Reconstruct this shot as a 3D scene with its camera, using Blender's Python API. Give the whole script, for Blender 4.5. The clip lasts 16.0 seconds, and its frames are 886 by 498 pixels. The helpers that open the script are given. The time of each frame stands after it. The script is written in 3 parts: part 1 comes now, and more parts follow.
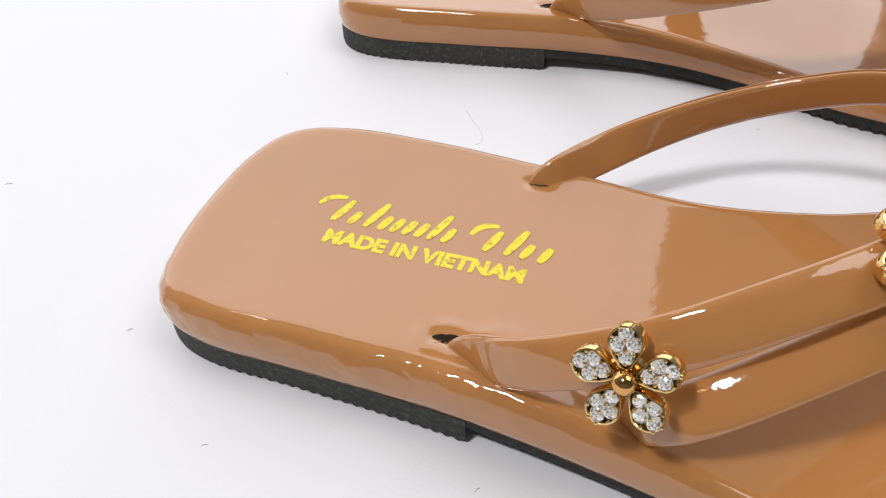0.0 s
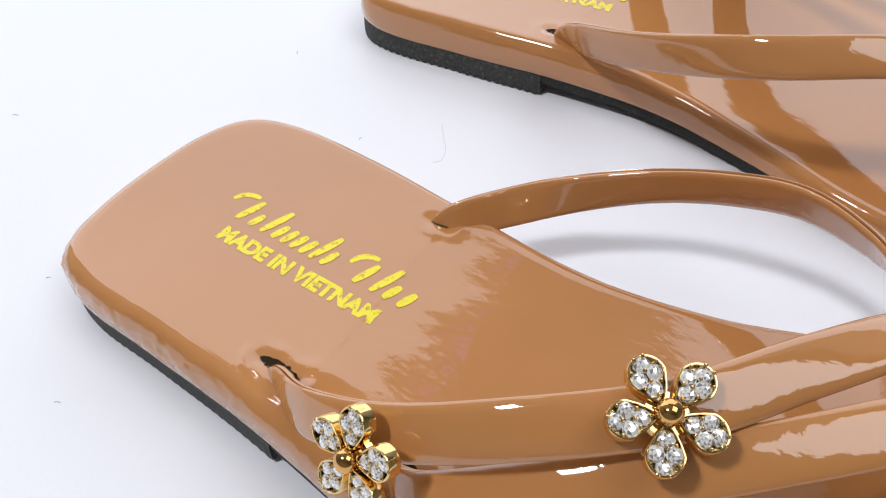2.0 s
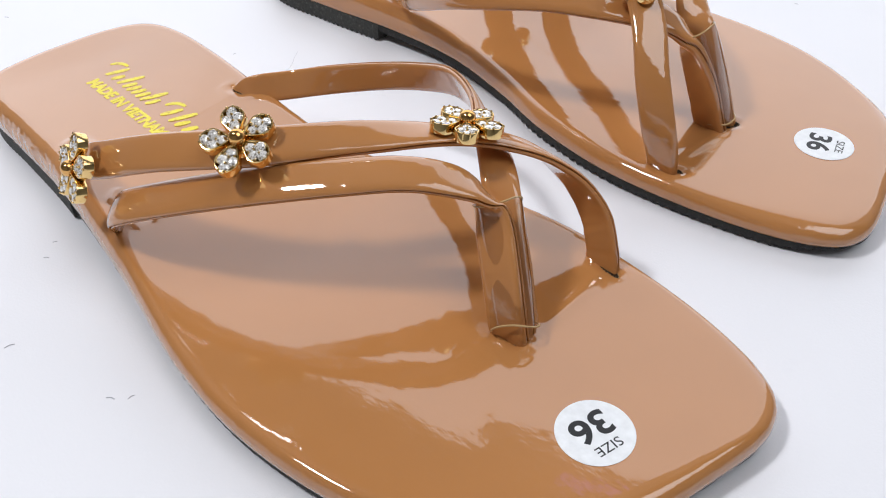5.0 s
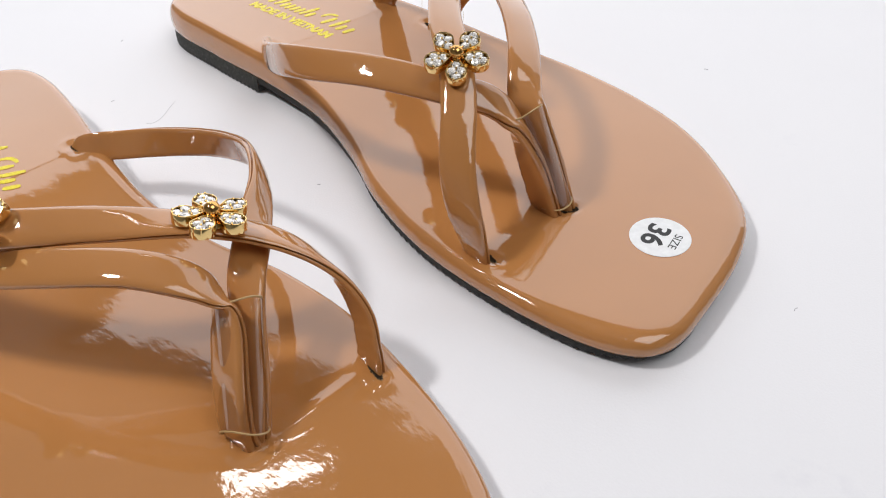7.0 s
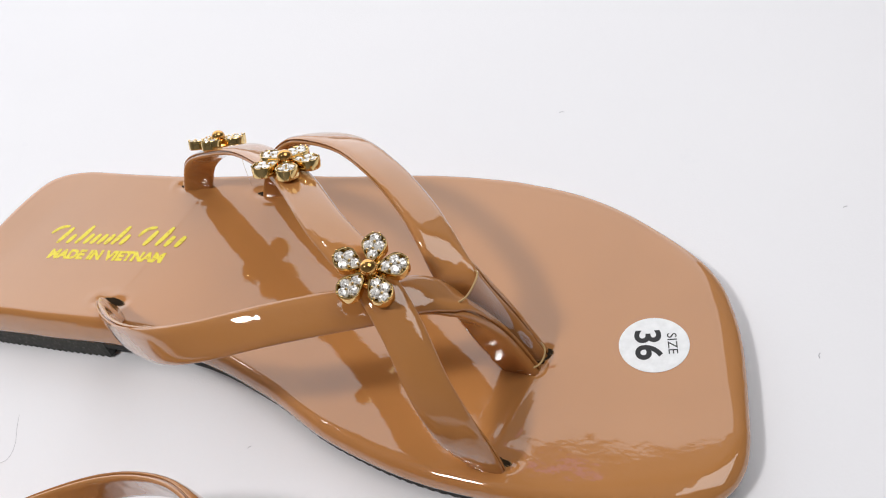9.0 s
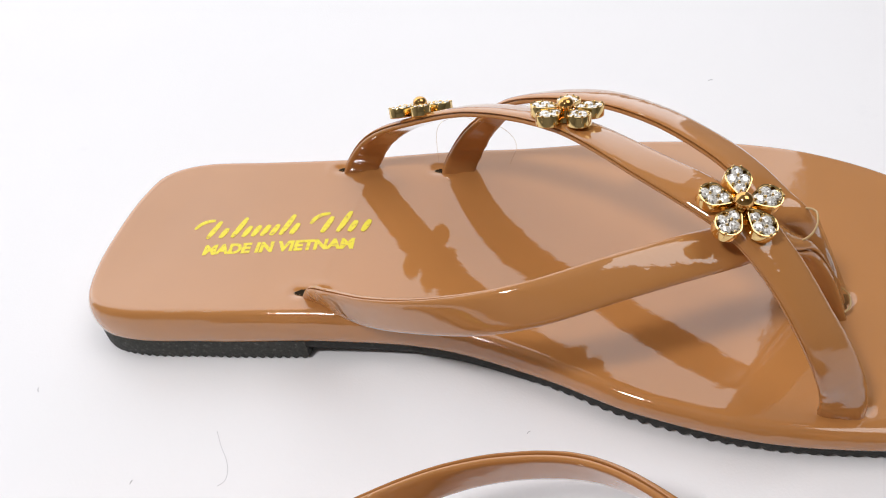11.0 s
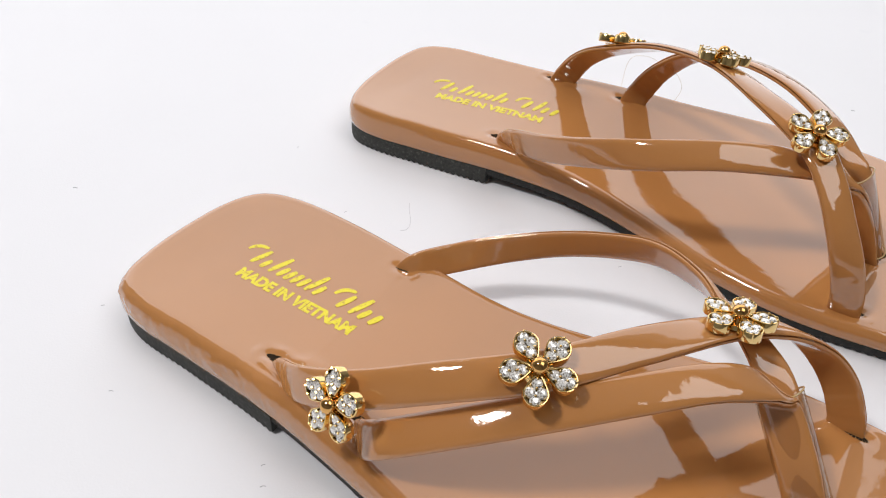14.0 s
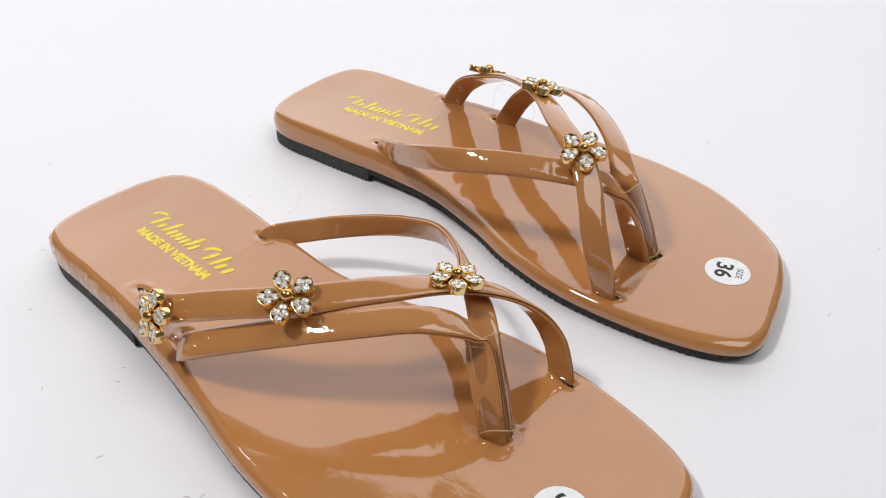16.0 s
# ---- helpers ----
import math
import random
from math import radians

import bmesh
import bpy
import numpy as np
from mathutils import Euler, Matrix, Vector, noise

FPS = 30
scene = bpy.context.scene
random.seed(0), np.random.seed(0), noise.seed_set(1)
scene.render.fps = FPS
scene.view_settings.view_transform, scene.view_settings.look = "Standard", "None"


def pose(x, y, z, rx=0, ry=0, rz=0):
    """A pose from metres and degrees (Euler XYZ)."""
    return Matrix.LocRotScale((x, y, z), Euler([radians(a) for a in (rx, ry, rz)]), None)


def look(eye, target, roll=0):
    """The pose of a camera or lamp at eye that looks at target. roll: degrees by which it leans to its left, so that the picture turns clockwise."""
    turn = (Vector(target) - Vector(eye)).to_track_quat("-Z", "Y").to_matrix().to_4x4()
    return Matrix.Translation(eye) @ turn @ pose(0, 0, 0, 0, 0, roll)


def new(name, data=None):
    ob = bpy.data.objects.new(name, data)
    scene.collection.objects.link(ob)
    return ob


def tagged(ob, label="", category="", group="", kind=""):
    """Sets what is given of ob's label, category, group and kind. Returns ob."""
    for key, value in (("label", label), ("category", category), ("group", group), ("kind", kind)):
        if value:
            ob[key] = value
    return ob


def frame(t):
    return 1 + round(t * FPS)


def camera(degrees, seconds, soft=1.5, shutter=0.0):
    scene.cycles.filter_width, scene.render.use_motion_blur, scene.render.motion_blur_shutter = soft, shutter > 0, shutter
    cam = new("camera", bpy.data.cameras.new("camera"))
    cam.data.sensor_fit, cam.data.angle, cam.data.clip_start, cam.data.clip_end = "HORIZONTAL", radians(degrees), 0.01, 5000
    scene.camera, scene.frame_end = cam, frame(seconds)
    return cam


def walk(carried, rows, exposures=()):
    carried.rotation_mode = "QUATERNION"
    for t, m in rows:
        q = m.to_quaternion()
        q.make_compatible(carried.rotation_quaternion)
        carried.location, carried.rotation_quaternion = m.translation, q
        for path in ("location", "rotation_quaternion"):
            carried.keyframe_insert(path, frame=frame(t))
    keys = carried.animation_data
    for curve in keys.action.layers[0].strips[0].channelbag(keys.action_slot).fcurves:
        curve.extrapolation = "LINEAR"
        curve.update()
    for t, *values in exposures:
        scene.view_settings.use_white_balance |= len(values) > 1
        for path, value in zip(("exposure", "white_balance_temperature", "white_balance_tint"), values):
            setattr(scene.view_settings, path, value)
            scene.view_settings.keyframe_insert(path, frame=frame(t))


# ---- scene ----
cam = camera(53.2, 16.0, soft=1.1)

# seconds, eye (m), yaw to the left of +y, pitch up, roll (degrees)
PATH = [
    (0, 0.0833, -0.0465, 0.1409, 3.29, -42.85, -3.17),
    (0.5, 0.0862, -0.0263, 0.1424, 5.33, -44.67, -1.99),
    (1, 0.0974, -0.0155, 0.1410, 9.75, -45.51, -1.89),
    (1.5, 0.1178, -0.0139, 0.1460, 13.78, -46.34, -0.71),
    (2, 0.1424, -0.0243, 0.1544, 18.84, -46.16, -2.01),
    (2.5, 0.1653, -0.0356, 0.1605, 21.43, -45.37, -2.02),
    (3, 0.1853, -0.0474, 0.1607, 23.15, -44.23, -2.01),
    (3.5, 0.2011, -0.0529, 0.1579, 23.97, -43.53, -1.39),
    (4, 0.2215, -0.0711, 0.1602, 25.01, -42.52, -1.08),
    (4.2, 0.2296, -0.0749, 0.1596, 25.62, -42.20, -1.10),
    (6.3, 0.3153, -0.0612, 0.1641, 33.45, -39.85, 0.75),
    (6.5, 0.3178, -0.0501, 0.1656, 34.23, -39.94, 0.78),
    (7, 0.3202, -0.0170, 0.1687, 34.47, -40.71, -1.64),
    (7.5, 0.3175, 0.0106, 0.1812, 32.78, -41.61, -8.09),
    (8, 0.3151, 0.0276, 0.1814, 29.64, -41.86, -13.56),
    (8.2, 0.3097, 0.0312, 0.1854, 27.79, -41.99, -14.92),
    (10.3, 0.1887, 0.0293, 0.1786, 7.50, -43.02, -14.04),
    (10.5, 0.1802, 0.0285, 0.1765, 6.54, -42.69, -13.20),
    (11, 0.1577, 0.0259, 0.1766, 5.11, -42.48, -11.42),
    (11.5, 0.1356, 0.0181, 0.1725, 4.74, -42.21, -9.53),
    (12, 0.1219, 0.0027, 0.1667, 5.27, -41.74, -7.33),
    (12.5, 0.1186, -0.0189, 0.1665, 7.01, -41.28, -4.89),
    (13, 0.1204, -0.0433, 0.1691, 9.75, -40.34, -2.36),
    (13.5, 0.1378, -0.0670, 0.1772, 13.47, -39.54, -0.53),
    (14, 0.1680, -0.0825, 0.1876, 17.07, -38.77, 0.65),
    (14.5, 0.1910, -0.0943, 0.1946, 20.11, -38.16, 0.99),
    (15, 0.2188, -0.0995, 0.2021, 22.27, -37.64, 0.86),
    (15.5, 0.2481, -0.1065, 0.2101, 23.45, -37.28, 0.69),
    (16, 0.2729, -0.1147, 0.2184, 24.06, -36.95, 0.50),
]


def aim(x, y, z, yaw, pitch, roll):
    a, b = radians(yaw), radians(pitch)
    way = Vector((-math.sin(a) * math.cos(b), math.cos(a) * math.cos(b), math.sin(b)))
    return look((x, y, z), Vector((x, y, z)) + way, roll)


LOOK = [(0, -0.01, 6340, 10), (1.5, -0.03, 6240, 10), (2.5, 0.07, 5790, 10), (3.0, 0.12, 5490, 10), (3.5, 0.17, 5040, 10), (4.0, 0.1, 5740, 10), (4.2, 0.07, 5840, 10), (6.3, -0.02, 6390, 10), (8.2, -0.11, 6390, 10), (10.3, 0.0, 6440, 10), (11, 0.01, 6440, 10), (12.5, -0.07, 6440, 10), (16, -0.08, 6400, 10)]
walk(cam, [(t, aim(*row)) for t, *row in PATH], LOOK)

# ---- light ----
world = bpy.data.worlds.new("room_air")
scene.world = world
world.use_nodes = True
world.node_tree.nodes["Background"].inputs[0].default_value = (0.9, 0.95, 1.0, 1)
world.node_tree.nodes["Background"].inputs[1].default_value = 0.02


def area_lamp(name, eye, target, sx, sy, watts, colour):
    data = bpy.data.lights.new(name, "AREA")
    data.shape, data.size, data.size_y, data.energy, data.color = "RECTANGLE", sx, sy, watts, colour
    ob = new(name, data)
    ob.matrix_world = look(eye, target)
    return ob


# daylight in the window's opening, and the room's lamps
area_lamp("low_window_light", (0.2, 0.985, 0.695), (0.2, 0.0, 0.695), 0.8, 1.29, 5.1, (0.985, 0.985, 1.0))
area_lamp("middle_window_light", (-0.55, 0.985, 0.755), (-0.55, 0.0, 0.755), 0.7, 1.41, 5.05, (0.985, 0.985, 1.0))
area_lamp("tall_window_light", (-1.6, 0.985, 0.905), (-1.6, 0.0, 0.905), 1.4, 1.71, 13.2, (0.985, 0.985, 1.0))
area_lamp("desk_lamp_light", (-0.42, -0.37, 1.32), (0.15, 0.12, 0.0), 0.19, 0.15, 11.2, (1.0, 0.98, 0.95))
area_lamp("ceiling_panel_light", (1.0, 0.12, 1.65), (0.15, 0.12, 0.0), 1.1, 1.1, 10.8, (1.0, 0.99, 0.97))
area_lamp("purple_light", (0.05, 0.955, 1.38), (0.05, 0.0, 1.38), 0.14, 0.04, 0.018, (0.42, 0.2, 1.0))
area_lamp("strip_light", (-0.59, 0.69, 1.43), (0.22, 0.03, 0.0), 0.2, 0.032, 0.3, (1.0, 0.98, 0.95))


# ---- materials ----
def material(name):
    m = bpy.data.materials.new(name)
    m.use_nodes = True
    nt = m.node_tree
    return m, nt, nt.nodes["Principled BSDF"]


def noise_node(nt, scale, detail=4.0, rough=0.55, stretch=None):
    tc = nt.nodes.new("ShaderNodeTexCoord")
    n = nt.nodes.new("ShaderNodeTexNoise")
    n.inputs["Scale"].default_value, n.inputs["Detail"].default_value, n.inputs["Roughness"].default_value = scale, detail, rough
    if stretch:
        mp = nt.nodes.new("ShaderNodeMapping")
        mp.inputs["Scale"].default_value = stretch
        nt.links.new(tc.outputs["Object"], mp.inputs["Vector"])
        nt.links.new(mp.outputs["Vector"], n.inputs["Vector"])
    else:
        nt.links.new(tc.outputs["Object"], n.inputs["Vector"])
    return n


def ramp(nt, src, stops):
    r = nt.nodes.new("ShaderNodeValToRGB")
    while len(r.color_ramp.elements) < len(stops):
        r.color_ramp.elements.new(0.5)
    for el, (p, c) in zip(r.color_ramp.elements, stops):
        el.position, el.color = p, c if len(c) == 4 else (*c, 1)
    nt.links.new(src, r.inputs["Fac"])
    return r


def bump(nt, src, strength, distance, onto, under=None):
    b = nt.nodes.new("ShaderNodeBump")
    b.inputs["Strength"].default_value, b.inputs["Distance"].default_value = strength, distance
    nt.links.new(src, b.inputs["Height"])
    if under:
        nt.links.new(under.outputs["Normal"], b.inputs["Normal"])
    nt.links.new(b.outputs["Normal"], onto.inputs["Normal"])
    return b


def patent_leather(name, tone, wave, crinkle):
    m, nt, b = material(name)
    broad = noise_node(nt, 18.0, 3.0)
    c = ramp(nt, broad.outputs["Fac"], [(0.3, tuple(v * 0.95 for v in tone)), (0.7, tuple(min(1, v * 1.05) for v in tone))])
    nt.links.new(c.outputs["Color"], b.inputs["Base Color"])
    b.inputs["Roughness"].default_value = 0.05
    b.inputs["IOR"].default_value = 1.52
    b.inputs["Coat Weight"].default_value = 0.7
    b.inputs["Coat IOR"].default_value = 1.6
    b.inputs["Coat Roughness"].default_value = 0.02
    slow = noise_node(nt, 70.0, 2.0, 0.4)
    first = bump(nt, slow.outputs["Fac"], 1.0, wave, b)
    fine = noise_node(nt, 560.0, 2.5, 0.55, (0.6, 1.0, 1.0))
    last = bump(nt, fine.outputs["Fac"], 1.0, wave * crinkle, b, first)
    nt.links.new(last.outputs["Normal"], b.inputs["Coat Normal"])
    return m


LEATHER = (0.465, 0.203, 0.064)
mat_insole = patent_leather("patent_leather", LEATHER, 0.00013, 0.12)
mat_strap = patent_leather("patent_strap", LEATHER, 0.00012, 0.3)


def rubber(name, dust_shade):
    m, nt, b = material(name)
    n = noise_node(nt, 900.0, 5.0, 0.7)
    c = ramp(nt, n.outputs["Fac"], [(0.35, tuple(dust_shade * v for v in (0.022, 0.023, 0.021))), (0.58, tuple(dust_shade * v for v in (0.045, 0.047, 0.043))), (0.74, tuple(dust_shade * v for v in (0.15, 0.15, 0.135)))])
    nt.links.new(c.outputs["Color"], b.inputs["Base Color"])
    b.inputs["Roughness"].default_value = 0.75
    bump(nt, n.outputs["Fac"], 0.6, 0.0003, b)
    return m


def plain(name, tone, rough, metal=0.0, grain=0.0):
    m, nt, b = material(name)
    n = noise_node(nt, 400.0, 3.0)
    c = ramp(nt, n.outputs["Fac"], [(0.3, tuple(v * 0.93 for v in tone)), (0.7, tuple(min(1, v * 1.06) for v in tone))])
    nt.links.new(c.outputs["Color"], b.inputs["Base Color"])
    b.inputs["Roughness"].default_value, b.inputs["Metallic"].default_value = rough, metal
    if grain:
        bump(nt, n.outputs["Fac"], 0.5, grain, b)
    return m


def foil():
    m, nt, b = material("yellow_foil_print")
    n = noise_node(nt, 700.0, 3.0, 0.7)
    c = ramp(nt, n.outputs["Fac"], [(0.34, (0.55, 0.36, 0.04)), (0.46, (0.88, 0.74, 0.03))])
    nt.links.new(c.outputs["Color"], b.inputs["Base Color"])
    b.inputs["Roughness"].default_value = 0.4
    return m


def paper():
    m, nt, b = material("white_table_sheet")
    big = noise_node(nt, 3.0, 3.0)
    c = ramp(nt, big.outputs["Fac"], [(0.3, (0.81, 0.803, 0.84)), (0.7, (0.85, 0.843, 0.875))])
    smudge = noise_node(nt, 26.0, 6.0, 0.65)
    s = ramp(nt, smudge.outputs["Fac"], [(0.66, (1, 1, 1)), (0.8, (0.93, 0.93, 0.95))])
    mix = nt.nodes.new("ShaderNodeMix")
    mix.data_type, mix.blend_type = "RGBA", "MULTIPLY"
    mix.inputs["Factor"].default_value = 1.0
    nt.links.new(c.outputs["Color"], mix.inputs["A"])
    nt.links.new(s.outputs["Color"], mix.inputs["B"])
    nt.links.new(mix.outputs["Result"], b.inputs["Base Color"])
    b.inputs["Roughness"].default_value = 0.5
    fine = noise_node(nt, 1500.0, 3.0)
    bump(nt, fine.outputs["Fac"], 0.25, 0.0002, b)
    return m


def clear(name, edge):
    """Thin clear plastic film: what lies behind it, plus its gloss."""
    m, nt, b = material(name)
    nt.nodes.remove(b)
    out = nt.nodes["Material Output"]
    see, gloss, mix, fr = (nt.nodes.new(k) for k in ("ShaderNodeBsdfTransparent", "ShaderNodeBsdfGlossy", "ShaderNodeMixShader", "ShaderNodeLayerWeight"))
    see.inputs[0].default_value = (0.95, 0.92, 0.86, 1)
    gloss.inputs["Roughness"].default_value = 0.05
    fr.inputs["Blend"].default_value = edge
    soft = nt.nodes.new("ShaderNodeMath")
    soft.operation = "MULTIPLY_ADD"
    soft.inputs[1].default_value, soft.inputs[2].default_value = 0.62, 0.05
    nt.links.new(fr.outputs["Facing"], soft.inputs[0])
    nt.links.new(soft.outputs[0], mix.inputs[0])
    nt.links.new(see.outputs[0], mix.inputs[1])
    nt.links.new(gloss.outputs[0], mix.inputs[2])
    nt.links.new(mix.outputs[0], out.inputs["Surface"])
    return m


# outsole rubber darkened to 0.4: its shade is painted in; the heel is dusty
mat_rubber = rubber("shaded_black_rubber", 0.4)
mat_heel = rubber("dusty_black_rubber", 1.0)
# near-black for the shade inside the slots, painted on a flat patch
mat_hole = plain("painted_slot_shade", (0.03, 0.02, 0.012), 0.9)
mat_hole.node_tree.nodes["Principled BSDF"].inputs["Specular IOR Level"].default_value = 0.05
mat_fibre = plain("torn_fibre", (0.4, 0.26, 0.13), 0.8)
mat_gold = plain("gold_plate", (0.86, 0.62, 0.27), 0.11, 1.0)
mat_cup = plain("pale_gold_cup", (0.62, 0.46, 0.22), 0.25, 0.8)
mat_bead = plain("gold_bead", (0.74, 0.42, 0.14), 0.08, 1.0)


def rhinestone():
    """Foil-backed cut glass: sparkle is painted in, as a random base colour per facet."""
    m, nt, b = material("rhinestone_painted_sparkle")
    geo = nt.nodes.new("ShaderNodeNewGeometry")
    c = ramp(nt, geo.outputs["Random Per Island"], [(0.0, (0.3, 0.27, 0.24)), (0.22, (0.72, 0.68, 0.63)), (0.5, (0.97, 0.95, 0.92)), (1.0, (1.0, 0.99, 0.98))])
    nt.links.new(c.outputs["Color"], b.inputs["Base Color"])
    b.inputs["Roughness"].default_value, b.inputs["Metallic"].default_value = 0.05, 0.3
    b.inputs["IOR"].default_value = 1.9
    b.inputs["Coat Weight"].default_value, b.inputs["Coat Roughness"].default_value = 1.0, 0.01
    return m


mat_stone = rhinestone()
mat_foil = foil()
mat_paper = paper()
mat_sticker = plain("white_sticker_paper", (0.84, 0.85, 0.87), 0.55)
mat_ink = plain("black_ink", (0.012, 0.012, 0.014), 0.5)
mat_sleeve = clear("clear_plastic", 0.25)
mat_rim = plain("amber_plastic_edge", (0.5, 0.34, 0.16), 0.12)
mat_wall = plain("wall_paint", (0.39, 0.38, 0.365), 0.7, 0.0, 0.0005)
mat_floor = plain("grey_floor", (0.3, 0.29, 0.28), 0.5)
mat_lint = plain("grey_lint", (0.5, 0.49, 0.53), 0.9)


# ---- mesh helpers ----
def shade(me, angle=None):
    for p in me.polygons:
        p.use_smooth = True
    if angle is not None:
        me.set_sharp_from_angle(angle=radians(angle))


def mesh_of(name, bm, mats, angle=None, smooth=True):
    bmesh.ops.recalc_face_normals(bm, faces=bm.faces)
    me = bpy.data.meshes.new(name)
    bm.to_mesh(me)
    bm.free()
    for m in mats if isinstance(mats, (list, tuple)) else [mats]:
        me.materials.append(m)
    if smooth:
        shade(me, angle)
    return me


def part(name, me, parent, label="", m=None):
    ob = new(name, me)
    ob.parent = parent
    if m is not None:
        ob.matrix_local = m
    if label:
        tagged(ob, label)
    return ob


def box_bm(x0, x1, y0, y1, z0, z1, bevel=0.0):
    bm = bmesh.new()
    bmesh.ops.create_cube(bm, size=1.0)
    for v in bm.verts:
        v.co = Vector((x0 + (v.co.x + 0.5) * (x1 - x0), y0 + (v.co.y + 0.5) * (y1 - y0), z0 + (v.co.z + 0.5) * (z1 - z0)))
    if bevel:
        bmesh.ops.bevel(bm, geom=list(bm.edges), offset=bevel, segments=3, affect="EDGES", profile=0.5)
    return bm


def catmull(pts, closed=False, steps=10):
    """Points of any size along a Catmull-Rom curve through pts."""
    p = [np.array(q, float) for q in pts]
    n, out = len(p), []
    for i in range(n if closed else n - 1):
        a, b = p[i], p[(i + 1) % n]
        z = p[i - 1] if closed or i else 2 * a - b
        c = p[(i + 2) % n] if closed or i + 2 < n else 2 * b - a
        for k in range(steps):
            t = k / steps
            out.append(0.5 * (2 * a + (b - z) * t + (2 * z - 5 * a + 4 * b - c) * t * t + (3 * a - z - 3 * b + c) * t**3))
    if not closed:
        out.append(p[-1])
    return np.array(out)


def even(curve, n):
    """n points evenly spaced on a closed curve."""
    loop = np.vstack([curve, curve[:1]])
    d = np.r_[0, np.cumsum(np.linalg.norm(np.diff(loop, axis=0), axis=1))]
    s = np.linspace(0, d[-1], n, endpoint=False)
    return np.stack([np.interp(s, d, loop[:, k]) for k in range(loop.shape[1])], 1)


# ---- the room ----
def slab(name, bm, mat, label, category):
    return tagged(new(name, mesh_of(name, bm, mat, 30)), label, category, kind="structure")


slab("floor", box_bm(-2.4, 2.4, -2.0, 0.97, -0.80, -0.75), mat_floor, "plain grey floor of the room", "floor")
slab("ceiling", box_bm(-2.4, 2.4, -2.0, 1.07, 1.90, 1.95), mat_wall, "plain grey painted ceiling", "ceiling")
north = bmesh.new()
for x0, x1, z0, z1 in ((-2.4, -2.3, -0.75, 1.9), (0.6, 2.4, -0.75, 1.9), (-2.3, 0.6, -0.75, 0.05), (-2.3, -0.9, 1.76, 1.9), (-0.9, -0.2, 1.46, 1.9), (-0.2, 0.6, 1.34, 1.9)):
    piece = box_bm(x0, x1, 0.97, 1.07, z0, z1)
    loose = bpy.data.meshes.new("piece")
    piece.to_mesh(loose)
    piece.free()
    north.from_mesh(loose)
    bpy.data.meshes.remove(loose)
slab("wall_north", north, mat_wall, "grey painted wall with three window openings", "wall")
slab("wall_south", box_bm(-2.4, 2.4, -2.1, -2.0, -0.75, 1.90), mat_wall, "plain grey painted wall", "wall")
slab("wall_west", box_bm(-2.5, -2.4, -2.0, 1.07, -0.75, 1.90), mat_wall, "plain grey painted wall", "wall")
slab("wall_east", box_bm(2.4, 2.5, -2.0, 1.07, -0.75, 1.90), mat_wall, "plain grey painted wall", "wall")

table = tagged(new("table"), "white table with a smooth matt top under the sandals", "table")
part("tabletop", mesh_of("tabletop", box_bm(-0.75, 1.05, -0.65, 0.95, -0.03, 0.0, 0.003), mat_paper, 30), table)
leg_me = mesh_of("leg", box_bm(-0.025, 0.025, -0.025, 0.025, -0.75, -0.03, 0.002), mat_paper, 30)
for x, y in ((-0.68, -0.58), (0.98, -0.58), (-0.68, 0.88), (0.98, 0.88)):
    part("leg", leg_me, table, m=pose(x, y, 0))

# ---- the sandals: x from heel to toe, v to the outer side of the foot, in millimetres ----
OUTLINE = [(0, 6), (2.5, -13), (9.5, -25), (24, -29), (48, -28), (80, -24.3), (108, -23.5), (135, -28.5), (160, -36.5), (190, -40),
           (225, -36), (248.5, -28), (256.5, -16.5), (253.5, 3), (246.5, 25.5), (235, 42), (209, 56), (178, 61.5), (148, 59.5),
           (110, 51.2), (70, 44.2), (38, 41), (16.4, 39), (4.6, 33.5), (0.7, 22)]


def ease(a, b, t):
    t = min(1.0, max(0.0, (t - a) / (b - a)))
    return t * t * (3 - 2 * t)


def edge_loop(sg, n):
    """The sandal's outline; the far one's inner side sits a little further out."""
    c = catmull(OUTLINE, True, 16)
    if sg > 0:
        c = np.array([(u + 1.1 * ease(40, 0, u), v - 1.3 * (1 - ease(70, 120, u)) - 1.6 * ease(45, 12, u) * ease(-8, -24, v) + (1.8 * ease(110, 150, u) * ease(225, 190, u) - 1.6 * ease(110, 60, u)) * ease(20, 36, v)) for u, v in c])
    return even(c, n)



def top_height(u):
    """Height of the footbed over the table, in millimetres."""
    if u < 75:
        return 16.4 + 0.5 * ease(0, 75, u)
    return 16.9 - 6.2 * ease(70, 146, u) - 1.1 * ease(120, 225, u)


def cup(u, v):
    """The heel's shallow hollow."""
    return (0.0013 * (v - 6.0) ** 2 - 1.1) * ease(168, 100, u) * ease(-8, 22, u)


def wrap_thick(u):
    return 10.3 - 4.4 * ease(70, 165, u)


SLOTS = {
    -1: [((71.6, -16.0), (75.4, -16.2), 0.75), ((64.2, 33.3), (73.0, 34.0), 1.4), ((94.0, 36.8), (104.0, 38.0), 1.25), ((200.5, -32.2), (206.3, -31.2), 1.1), ((197.8, -1.6), (201.8, 3.0), 2.3)],
    1: [((69.6, -17.2), (78.0, -16.4), 1.6), ((64.4, 34.0), (70.0, 34.4), 1.0), ((94.0, 36.8), (99.5, 37.4), 1.0), ((200.5, -32.2), (206.8, -31.0), 1.3), ((199.5, -4.0), (205.0, 1.5), 2.6)],
}


